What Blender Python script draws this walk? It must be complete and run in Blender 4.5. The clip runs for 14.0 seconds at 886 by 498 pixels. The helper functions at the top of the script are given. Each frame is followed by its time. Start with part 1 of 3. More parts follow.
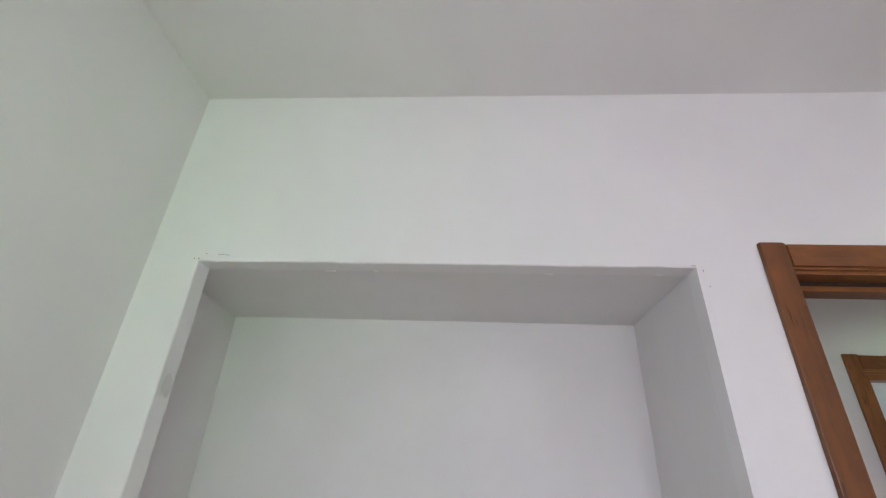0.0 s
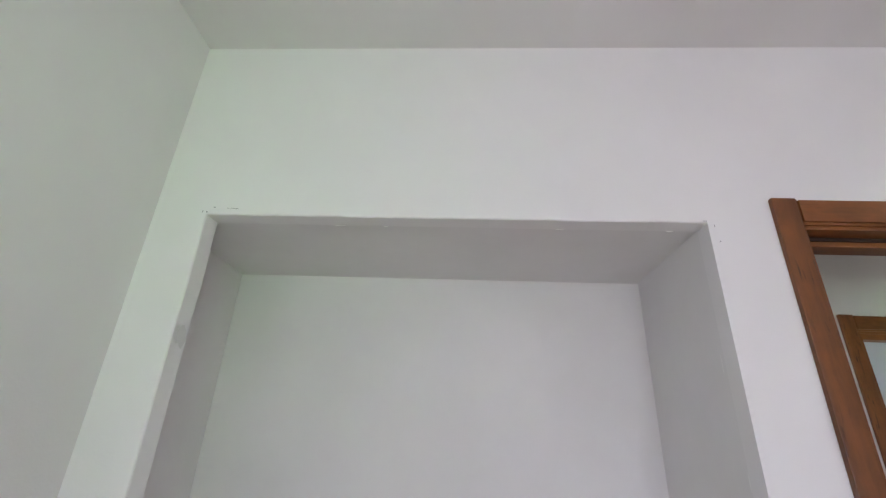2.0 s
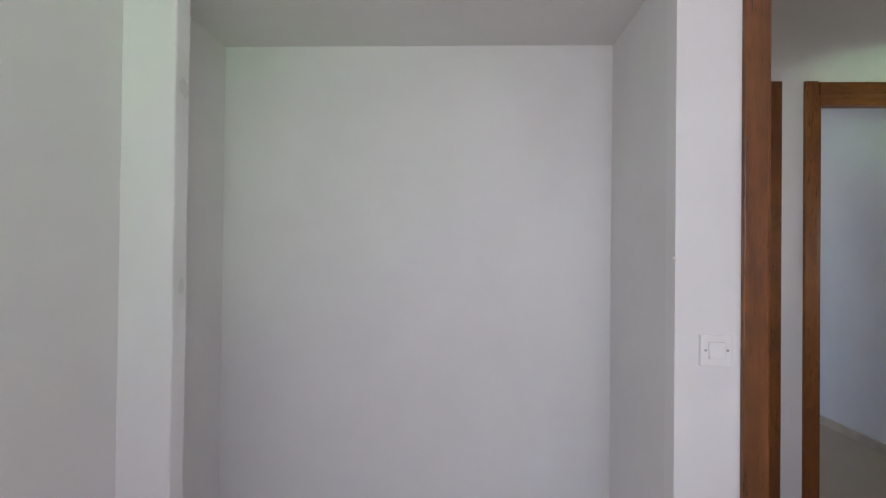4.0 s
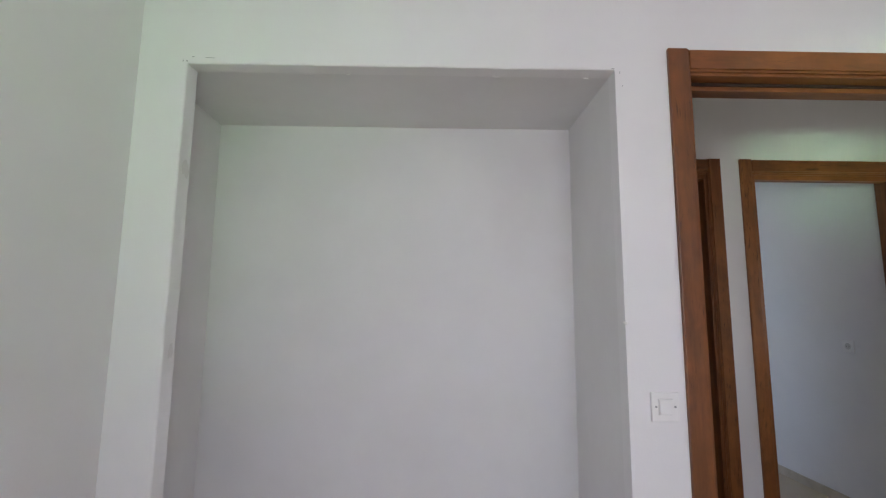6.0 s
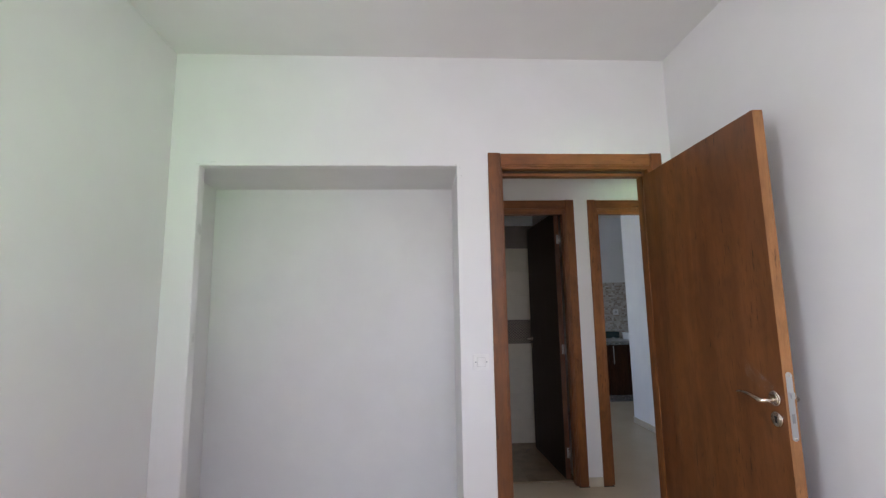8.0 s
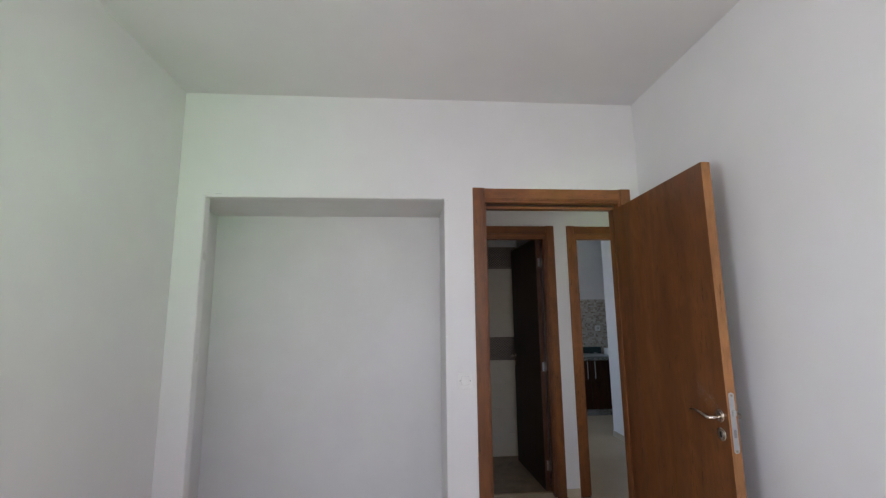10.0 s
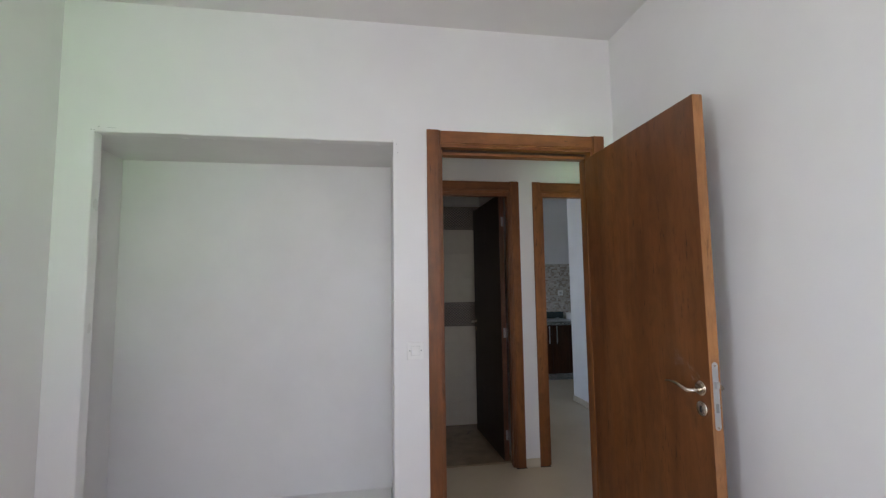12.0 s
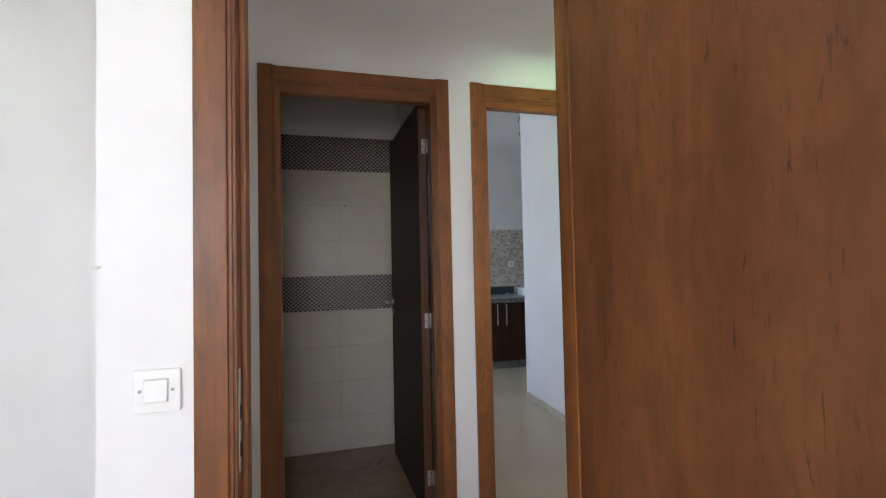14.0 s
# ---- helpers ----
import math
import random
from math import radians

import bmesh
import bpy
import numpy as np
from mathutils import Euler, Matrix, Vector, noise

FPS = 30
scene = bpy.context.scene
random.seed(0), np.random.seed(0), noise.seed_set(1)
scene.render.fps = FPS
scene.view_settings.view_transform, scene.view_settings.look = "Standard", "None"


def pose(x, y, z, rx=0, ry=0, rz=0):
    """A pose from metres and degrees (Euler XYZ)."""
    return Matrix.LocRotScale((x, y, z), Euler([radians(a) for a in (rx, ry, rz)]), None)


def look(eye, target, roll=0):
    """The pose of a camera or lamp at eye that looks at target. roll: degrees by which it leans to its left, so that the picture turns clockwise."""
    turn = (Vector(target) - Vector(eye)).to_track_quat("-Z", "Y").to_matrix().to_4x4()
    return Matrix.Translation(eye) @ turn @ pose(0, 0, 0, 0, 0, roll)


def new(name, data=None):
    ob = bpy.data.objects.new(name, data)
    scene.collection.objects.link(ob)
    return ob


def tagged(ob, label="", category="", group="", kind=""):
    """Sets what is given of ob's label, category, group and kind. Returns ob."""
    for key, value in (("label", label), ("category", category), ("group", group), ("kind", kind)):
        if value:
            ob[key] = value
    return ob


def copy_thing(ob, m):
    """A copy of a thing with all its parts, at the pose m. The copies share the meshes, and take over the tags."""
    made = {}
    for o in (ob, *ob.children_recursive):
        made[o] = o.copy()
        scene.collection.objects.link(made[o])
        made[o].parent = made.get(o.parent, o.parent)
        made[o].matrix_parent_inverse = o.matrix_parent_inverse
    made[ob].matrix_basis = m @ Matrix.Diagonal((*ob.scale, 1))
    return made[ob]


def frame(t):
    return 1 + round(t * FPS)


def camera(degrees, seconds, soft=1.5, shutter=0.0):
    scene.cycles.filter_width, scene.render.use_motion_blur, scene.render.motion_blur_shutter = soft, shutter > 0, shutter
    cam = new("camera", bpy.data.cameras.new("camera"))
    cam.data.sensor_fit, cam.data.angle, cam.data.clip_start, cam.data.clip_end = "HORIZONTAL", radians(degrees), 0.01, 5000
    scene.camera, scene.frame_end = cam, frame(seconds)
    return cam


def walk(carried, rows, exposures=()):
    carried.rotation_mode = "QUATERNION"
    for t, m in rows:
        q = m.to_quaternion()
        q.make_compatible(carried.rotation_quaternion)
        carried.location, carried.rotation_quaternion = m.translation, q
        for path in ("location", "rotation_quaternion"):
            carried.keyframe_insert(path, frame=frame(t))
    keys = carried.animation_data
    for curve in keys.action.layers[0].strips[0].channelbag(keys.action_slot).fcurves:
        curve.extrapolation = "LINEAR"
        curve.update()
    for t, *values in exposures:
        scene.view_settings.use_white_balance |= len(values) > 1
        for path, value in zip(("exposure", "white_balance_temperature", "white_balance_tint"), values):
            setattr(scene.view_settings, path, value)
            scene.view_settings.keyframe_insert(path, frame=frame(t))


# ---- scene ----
cam = camera(89.9, 14.0, soft=1.3)
PATH = [
    (0, (0.916, -1.081, 1.528), (0.788, 0.686, 2.456), 2.6),
    (0.5, (0.907, -1.077, 1.519), (0.778, 0.701, 2.425), 2.9),
    (1, (0.902, -1.076, 1.515), (0.768, 0.716, 2.393), 3.0),
    (1.5, (0.905, -1.064, 1.516), (0.788, 0.749, 2.353), 2.6),
    (2, (0.873, -1.063, 1.493), (0.769, 0.766, 2.295), 2.5),
    (2.5, (0.844, -1.044, 1.419), (0.798, 0.895, 1.904), 1.9),
    (3, (0.868, -1.096, 1.349), (0.828, 0.882, 1.642), 1.3),
    (3.5, (0.926, -1.181, 1.289), (0.864, 0.817, 1.351), 1.1),
    (3.7, (0.936, -1.187, 1.260), (0.861, 0.810, 1.270), 0.7),
    (5.8, (0.885, -1.21, 1.301), (0.913, 0.777, 1.526), 0.3),
    (6, (0.942, -1.324, 1.302), (0.97, 0.66, 1.552), 0.5),
    (6.5, (1.026, -1.576, 1.301), (1.035, 0.405, 1.571), 0.9),
    (7, (1.087, -1.827, 1.266), (1.147, 0.155, 1.522), -1.6),
    (7.5, (1.138, -2.076, 1.308), (1.297, -0.099, 1.565), -1.9),
    (8, (1.294, -2.304, 1.282), (1.403, -0.326, 1.553), -0.9),
    (8.2, (1.309, -2.353, 1.286), (1.421, -0.374, 1.547), -0.9),
    (10.3, (1.284, -2.524, 1.344), (1.463, -0.559, 1.668), -0.7),
    (10.5, (1.282, -2.508, 1.333), (1.479, -0.541, 1.64), -0.8),
    (11, (1.273, -2.458, 1.332), (1.519, -0.489, 1.58), -1.0),
    (11.5, (1.289, -2.392, 1.316), (1.562, -0.421, 1.514), -0.9),
    (12, (1.401, -2.186, 1.321), (1.714, -0.218, 1.492), -0.8),
    (12.5, (1.529, -1.922, 1.273), (1.96, 0.026, 1.414), -1.7),
    (13, (1.613, -1.591, 1.286), (2.202, 0.317, 1.402), -1.4),
    (13.2, (1.682, -1.478, 1.278), (2.3, 0.422, 1.381), -1.8),
    (13.5, (1.802, -1.281, 1.263), (2.386, 0.63, 1.357), -1.5),
    (14, (1.917, -0.981, 1.251), (2.44, 0.949, 1.309), -1.2),
]
EXPOSURE = [(t, s, 6350 + 6 * t, 27 - 0.65 * t) for t, s in ((0.0, 4.39), (2.0, 4.36), (3.5, 4.28), (6.0, 4.27), (7.0, 4.36), (7.5, 4.52), (8.0, 4.47), (10.5, 4.18), (12.5, 4.40), (13.0, 4.68), (13.5, 4.98), (14.0, 5.18))]
walk(cam, [(t, look(eye, target, roll)) for t, eye, target, roll in PATH], EXPOSURE)

# ---- world and light ----
world = bpy.data.worlds.new("sky")
scene.world = world
world.use_nodes = True
wn = world.node_tree.nodes
sky = wn.new("ShaderNodeTexSky")
sky.sky_type, sky.sun_disc = "NISHITA", False
sky.sun_elevation, sky.sun_rotation = radians(48), radians(0)
world.node_tree.links.new(sky.outputs[0], wn["Background"].inputs[0])
wn["Background"].inputs[1].default_value = 0.06

sun_data = bpy.data.lights.new("sun", "SUN")
sun_data.energy, sun_data.angle, sun_data.color = 2.5, radians(0.5), (1.0, 0.97, 0.93)
new("sun", sun_data).matrix_world = look((0, 30, 33), (0, 0, 0))


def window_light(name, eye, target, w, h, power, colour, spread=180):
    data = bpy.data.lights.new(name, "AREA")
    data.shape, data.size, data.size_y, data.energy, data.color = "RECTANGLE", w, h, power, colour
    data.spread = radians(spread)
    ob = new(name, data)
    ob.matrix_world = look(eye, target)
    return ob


window_light("bedroom_window_sky_light", (1.45, -3.27, 1.52), (1.62, 0.0, 1.75), 1.02, 1.05, 0.51, (1.0, 0.965, 0.965))
# added green lamp in place of lawn bounce, steered at west wall and niche
window_light("bedroom_green_fill_light", (1.45, -3.25, 1.25), (0.0, -0.35, 2.10), 0.8, 0.45, 0.066, (0.42, 1.0, 0.44), 46)
# added fill from an assumed west window, to brighten the east wall
window_light("side_fill_light", (0.03, -2.45, 1.52), (2.7, -2.30, 1.55), 0.72, 1.05, 0.94, (0.89, 0.95, 1.0))
# added narrow green beam that makes the glow above the kitchen door
window_light("hall_green_beam_light", (0.05, -2.45, 1.25), (3.15, 1.03, 2.10), 0.35, 0.3, 0.030, (0.55, 1.0, 0.56), 13)
window_light("living_window_sky_light", (0.62, 3.15, 1.52), (4.0, 3.15, 1.20), 1.45, 1.0, 0.32, (0.58, 0.80, 1.0))
# added fill from an assumed hall window, tilted up to brighten the upper wall
window_light("hall_fill_light", (3.74, 0.70, 1.30), (1.9, 0.90, 2.60), 0.36, 0.6, 0.16, (0.95, 1.0, 0.84))


# ---- materials ----
def material(name, colour, rough=0.6, metal=0.0):
    m = bpy.data.materials.new(name)
    m.use_nodes = True
    b = m.node_tree.nodes["Principled BSDF"]
    b.inputs["Base Color"].default_value = (*colour, 1)
    b.inputs["Roughness"].default_value = rough
    b.inputs["Metallic"].default_value = metal
    return m


def add(m, kind, **inputs):
    n = m.node_tree.nodes.new(kind)
    for k, v in inputs.items():
        n.inputs[k].default_value = v
    return n


def wire(m, a, b):
    m.node_tree.links.new(a, b)


def coords(m, scale):
    tc, mp = add(m, "ShaderNodeTexCoord"), add(m, "ShaderNodeMapping", Scale=scale, Location=(0.37, 0.21, 0.53))
    wire(m, tc.outputs["Object"], mp.inputs["Vector"])
    return mp.outputs["Vector"]


def grain(m, scale, size, detail=4.0, rough=0.55, warp=0.0):
    n = add(m, "ShaderNodeTexNoise", Scale=size, Detail=detail, Roughness=rough, Distortion=warp)
    wire(m, coords(m, scale), n.inputs["Vector"])
    return n.outputs["Fac"]


def ramp(m, fac, stops):
    r = m.node_tree.nodes.new("ShaderNodeValToRGB")
    wire(m, fac, r.inputs["Fac"])
    e = r.color_ramp.elements
    while len(e) < len(stops):
        e.new(0.5)
    for el, (p, c) in zip(e, stops):
        el.position, el.color = p, (*c, 1)
    return r.outputs["Color"]


def mixed(m, mode, fac, a, b):
    n = m.node_tree.nodes.new("ShaderNodeMix")
    n.data_type, n.blend_type = "RGBA", mode
    for v, i in ((fac, 0), (a, 6), (b, 7)):
        if hasattr(v, "is_linked"):
            wire(m, v, n.inputs[i])
        else:
            n.inputs[i].default_value = v if i == 0 else (*v, 1)
    return n.outputs[2]


def finish(m, colour=None, rough=None, height=None, strength=0.1, distance=0.002):
    b = m.node_tree.nodes["Principled BSDF"]
    if colour is not None:
        wire(m, colour, b.inputs["Base Color"])
    if rough is not None:
        wire(m, rough, b.inputs["Roughness"])
    if height is not None:
        bump = add(m, "ShaderNodeBump", Strength=strength, Distance=distance)
        wire(m, height, bump.inputs["Height"])
        wire(m, bump.outputs["Normal"], b.inputs["Normal"])
    return m


def grey(v):
    return (v, v, v)


def paint(name, base, dark):
    """Emulsion on plaster: faint trowel clouds, roller grain."""
    m = material(name, base, 0.55)
    c = ramp(m, grain(m, (1, 1, 1), 2.2, 5, 0.6), [(0.35, dark), (0.65, base)])
    fine = grain(m, (1, 1, 1), 140, 3)
    clouds = grain(m, (1, 1, 0.8), 5, 4)
    h = mixed(m, "MIX", 0.35, clouds, fine)
    return finish(m, c, ramp(m, clouds, [(0.3, grey(0.42)), (0.7, grey(0.62))]), h, 0.22, 0.004)


wall_paint = paint("white_wall_paint", (0.80, 0.785, 0.775), (0.765, 0.75, 0.742))
ceiling_paint = paint("white_ceiling_paint", (0.78, 0.765, 0.755), (0.75, 0.735, 0.725))
niche_paint = paint("grey_white_undercoat", (0.77, 0.755, 0.745), (0.72, 0.705, 0.695))


def wood(name, scale, light, mid, dark, flecks=1.0, fine=0.3, patches=0.8, gloss=(0.36, 0.50)):
    """Stained wood: soft long grain, fine pores, smoky darker patches, and short dark cracks scattered along the grain."""
    m = material(name, mid, 0.42)
    along = [min(1.0, s) * 0.9 if s < 4 else s for s in scale]
    band = ramp(m, grain(m, along, 1.0, 5, 0.55, 0.8), [(0.25, dark), (0.48, mid), (0.75, light)])
    pores = ramp(m, grain(m, tuple(s * 14 for s in along), 1.0, 3, 0.6), [(0.34, grey(0.70)), (0.50, grey(1.0))])
    c = mixed(m, "MULTIPLY", fine, band, pores)
    smoke = ramp(m, grain(m, tuple(34 if s > 4 else 7 for s in scale), 1.0, 5, 0.62, 1.1), [(0.50, grey(1.0)), (0.68, grey(0.60))])
    c = mixed(m, "MULTIPLY", 0.5 * flecks, c, smoke)
    blotch = ramp(m, grain(m, tuple(15 if s > 4 else 9 for s in scale), 1.0, 4, 0.6, 0.6), [(0.34, grey(0.84)), (0.62, grey(1.12))])
    c = mixed(m, "MULTIPLY", patches, c, blotch)
    spots = ramp(m, grain(m, tuple(110 if s > 4 else 15 for s in scale), 1.0, 3, 0.55, 0.6), [(0.60, grey(0.0)), (0.72, grey(1.0))])
    cluster = ramp(m, grain(m, tuple(9 if s > 4 else 4 for s in scale), 1.0, 2, 0.5), [(0.44, grey(0.0)), (0.60, grey(flecks))])
    c = mixed(m, "MIX", mixed(m, "MULTIPLY", 1.0, spots, cluster), c, tuple(v * 0.30 for v in dark))
    big = ramp(m, grain(m, (2.6, 2.6, 1.3), 1.7, 5), [(0.3, grey(0.70)), (0.7, grey(1.06))])
    c = mixed(m, "MULTIPLY", patches, c, big)
    r = ramp(m, grain(m, along, 2, 3), [(0.3, grey(gloss[0])), (0.7, grey(gloss[1]))])
    m.node_tree.nodes["Principled BSDF"].inputs["Specular IOR Level"].default_value = 0.5
    return finish(m, c, r, grain(m, tuple(s * 14 for s in along), 1.0, 3), 0.10, 0.0010)


W_L, W_M, W_D = (0.31, 0.112, 0.029), (0.225, 0.074, 0.0175), (0.115, 0.036, 0.009)
wood_upright = wood("stained_wood_upright", (10, 10, 0.8), W_L, W_M, W_D, 1.0, 0.18)
wood_level = wood("stained_wood_level", (0.8, 10, 10), W_L, W_M, W_D, 1.0, 0.18)
door_veneer = wood("door_veneer", (7, 7, 0.7), (0.228, 0.083, 0.025), (0.172, 0.058, 0.016), (0.113, 0.037, 0.0105), 1.0, 0.25, 0.7)
edge_band = wood("pale_edge_band", (10, 10, 0.8), (0.50, 0.235, 0.085), (0.43, 0.19, 0.068), (0.33, 0.135, 0.045))
hinge_edge = wood("dark_red_edge_band", (10, 10, 0.8), (0.170, 0.062, 0.026), (0.130, 0.046, 0.019), (0.07, 0.025, 0.011))
dark_veneer = wood("dark_cabinet_veneer", (9, 9, 0.8), (0.085, 0.032, 0.015), (0.060, 0.022, 0.010), (0.028, 0.011, 0.006))
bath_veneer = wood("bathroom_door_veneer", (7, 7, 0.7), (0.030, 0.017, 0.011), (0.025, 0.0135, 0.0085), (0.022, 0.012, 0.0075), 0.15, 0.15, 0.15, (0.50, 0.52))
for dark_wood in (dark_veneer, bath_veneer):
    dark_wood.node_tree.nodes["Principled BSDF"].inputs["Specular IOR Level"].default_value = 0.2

chrome = material("satin_nickel", (0.62, 0.545, 0.455), 0.25, 1.0)
finish(chrome, None, ramp(chrome, grain(chrome, (1, 1, 1), 14, 2), [(0.3, grey(0.20)), (0.7, grey(0.30))]))
steel = material("galvanised_steel", (0.56, 0.57, 0.58), 0.38, 1.0)
finish(steel, None, ramp(steel, grain(steel, (1, 1, 1), 90, 3), [(0.3, grey(0.3)), (0.7, grey(0.5))]))
plastic = material("white_switch_plastic", (0.82, 0.81, 0.79), 0.28)
finish(plastic, ramp(plastic, grain(plastic, (1, 1, 1), 30, 3), [(0.3, (0.79, 0.775, 0.75)), (0.7, (0.83, 0.82, 0.80))]))
slot_grey = material("dull_bolt_steel", (0.36, 0.36, 0.36), 0.5, 1.0)
# near-black brown for the shade under the bedroom door head
head_shade_dark = material("head_shade_brown", (0.030, 0.013, 0.008), 0.85)
hole_dark = material("dark_recess", (0.012, 0.010, 0.009), 0.8)
dirt = material("scuff_dust", (0.52, 0.43, 0.34), 0.9)
plaster_chip = material("bare_plaster", (0.86, 0.85, 0.83), 0.9)
pencil = material("pencil_mark", (0.33, 0.32, 0.31), 0.8)

floor_stone = material("beige_floor_stone", (0.56, 0.46, 0.33), 0.27)
fs = ramp(floor_stone, grain(floor_stone, (1, 1, 1), 3.3, 5, 0.55), [(0.2, (0.58, 0.475, 0.335)), (0.5, (0.61, 0.505, 0.365)), (0.8, (0.635, 0.53, 0.39))])
finish(floor_stone, fs)
floor_stone.node_tree.nodes["Principled BSDF"].inputs["Specular IOR Level"].default_value = 0.4
skirting_tile = material("cream_skirting_tile", (0.62, 0.55, 0.45), 0.3)
finish(skirting_tile, ramp(skirting_tile, grain(skirting_tile, (1, 1, 1), 12, 5), [(0.3, (0.47, 0.40, 0.30)), (0.7, (0.56, 0.48, 0.37))]))


def per_piece(m, lo, hi):
    info = m.node_tree.nodes.new("ShaderNodeObjectInfo")
    return ramp(m, info.outputs["Random"], [(0.0, lo), (1.0, hi)])


cream_tile = material("cream_glazed_tile", (0.66, 0.62, 0.55), 0.24)
cream_tile.node_tree.nodes["Principled BSDF"].inputs["Specular IOR Level"].default_value = 0.25
ct = mixed(cream_tile, "MULTIPLY", 1.0, per_piece(cream_tile, (0.60, 0.55, 0.455), (0.66, 0.605, 0.505)),
           ramp(cream_tile, grain(cream_tile, (1, 1, 1), 9, 5), [(0.3, grey(0.92)), (0.7, grey(1.0))]))
finish(cream_tile, ct, None, grain(cream_tile, (1, 1, 1), 12, 3), 0.06)
band_tile = material("band_tile_ground", (0.50, 0.46, 0.41), 0.42)
finish(band_tile, ramp(band_tile, grain(band_tile, (1, 1, 1), 20, 4), [(0.3, (0.36, 0.31, 0.26)), (0.7, (0.43, 0.375, 0.315))]))
band_brown = material("band_tile_brown", (0.05, 0.03, 0.023), 0.42)
finish(band_brown, ramp(band_brown, grain(band_brown, (1, 1, 1), 30, 4), [(0.3, (0.026, 0.012, 0.009)), (0.7, (0.048, 0.022, 0.016))]))
grout = material("grey_grout", (0.36, 0.33, 0.29), 0.9)
finish(grout, ramp(grout, grain(grout, (1, 1, 1), 60, 4), [(0.3, (0.42, 0.38, 0.31)), (0.7, (0.58, 0.53, 0.45))]))
bath_floor_mat = material("bathroom_floor_tile", (0.36, 0.30, 0.23), 0.25)
finish(bath_floor_mat, ramp(bath_floor_mat, grain(bath_floor_mat, (1, 1, 1), 9, 6), [(0.3, (0.24, 0.175, 0.11)), (0.7, (0.33, 0.25, 0.165))]))

granite = material("grey_granite", (0.22, 0.23, 0.23), 0.18)
vor = add(granite, "ShaderNodeTexVoronoi", Scale=140.0)
wire(granite, coords(granite, (1, 1, 1)), vor.inputs["Vector"])
finish(granite, ramp(granite, vor.outputs["Color"], [(0.15, (0.04, 0.045, 0.045)), (0.45, (0.20, 0.21, 0.21)), (0.8, (0.42, 0.42, 0.40))]))
mosaic = material("beige_brown_mosaic", (0.4, 0.33, 0.27), 0.25)
geo = mosaic.node_tree.nodes.new("ShaderNodeNewGeometry")
finish(mosaic, ramp(mosaic, geo.outputs["Random Per Island"],
       [(0.0, (0.62, 0.58, 0.53)), (0.35, (0.54, 0.48, 0.42)), (0.55, (0.34, 0.28, 0.235)), (0.75, (0.46, 0.38, 0.31)), (0.9, (0.66, 0.62, 0.57))]))
black_glass = material("dark_green_glass", (0.03, 0.05, 0.048), 0.15)
concrete = material("pale_concrete", (0.42, 0.40, 0.38), 0.9)
finish(concrete, ramp(concrete, grain(concrete, (1, 1, 1), 3, 6), [(0.3, (0.34, 0.33, 0.33)), (0.7, (0.42, 0.41, 0.41))]))
lawn_mat = material("sunlit_lawn", (0.10, 0.26, 0.05), 0.9)
finish(lawn_mat, ramp(lawn_mat, grain(lawn_mat, (1, 1, 1), 0.6, 6), [(0.3, (0.06, 0.13, 0.03)), (0.7, (0.10, 0.19, 0.05))]))
alu = material("white_window_aluminium", (0.75, 0.75, 0.75), 0.4)
glass = material("clear_glass", (1, 1, 1), 0.0)
glass.node_tree.nodes["Principled BSDF"].inputs["Transmission Weight"].default_value = 1.0


# ---- mesh helpers ----
def box(bm, x0, x1, y0, y1, z0, z1, bevel=0.0, m=None):
    t = bmesh.new()
    bmesh.ops.create_cube(t, size=1)
    for v in t.verts:
        v.co = Vector(((x0 + x1) / 2 + v.co.x * (x1 - x0), (y0 + y1) / 2 + v.co.y * (y1 - y0), (z0 + z1) / 2 + v.co.z * (z1 - z0)))
    if bevel:
        bmesh.ops.bevel(t, geom=t.edges[:], offset=bevel, segments=2, affect="EDGES", profile=0.6)
    return merge(bm, t, m)


def merge(bm, t, m=None):
    if m is not None:
        bmesh.ops.transform(t, matrix=m, verts=t.verts)
    data = bpy.data.meshes.new("tmp")
    t.to_mesh(data)
    bm.from_mesh(data)
    bpy.data.meshes.remove(data)
    t.free()
    return bm


def disc(bm, centre, axis, r, depth, seg=28, bevel=0.0, r2=None):
    """A round plate or rod, with its back at centre, that stands out along axis."""
    t = bmesh.new()
    bmesh.ops.create_cone(t, cap_ends=True, segments=seg, radius1=r, radius2=r if r2 is None else r2, depth=depth)
    bmesh.ops.translate(t, verts=t.verts, vec=(0, 0, depth / 2))
    if bevel:
        rim = [e for e in t.edges if all(v.co.z > depth * 0.9 for v in e.verts)]
        bmesh.ops.bevel(t, geom=rim, offset=bevel, segments=3, affect="EDGES", profile=0.5)
    q = Vector(axis).to_track_quat("Z", "Y").to_matrix().to_4x4()
    return merge(bm, t, Matrix.Translation(centre) @ q)


def sweep(bm, points, radii, seg=10, flat=1.0):
    """A rod through points, with a radius at each; flat squeezes it upward."""
    rings = []
    for i, p in enumerate(points):
        p = Vector(p)
        d = (Vector(points[min(i + 1, len(points) - 1)]) - Vector(points[max(i - 1, 0)])).normalized()
        side = d.cross(Vector((0, 0, 1)))
        side = side.normalized() if side.length > 1e-4 else Vector((1, 0, 0))
        up = side.cross(d)
        rings.append([bm.verts.new(p + (side * math.cos(a) + up * math.sin(a) * flat) * radii[i]) for a in (2 * math.pi * k / seg for k in range(seg))])
    for a, b in zip(rings, rings[1:]):
        for k in range(seg):
            bm.faces.new((a[k], a[(k + 1) % seg], b[(k + 1) % seg], b[k]))
    bm.faces.new(rings[0][::-1])
    bm.faces.new(rings[-1])
    return bm


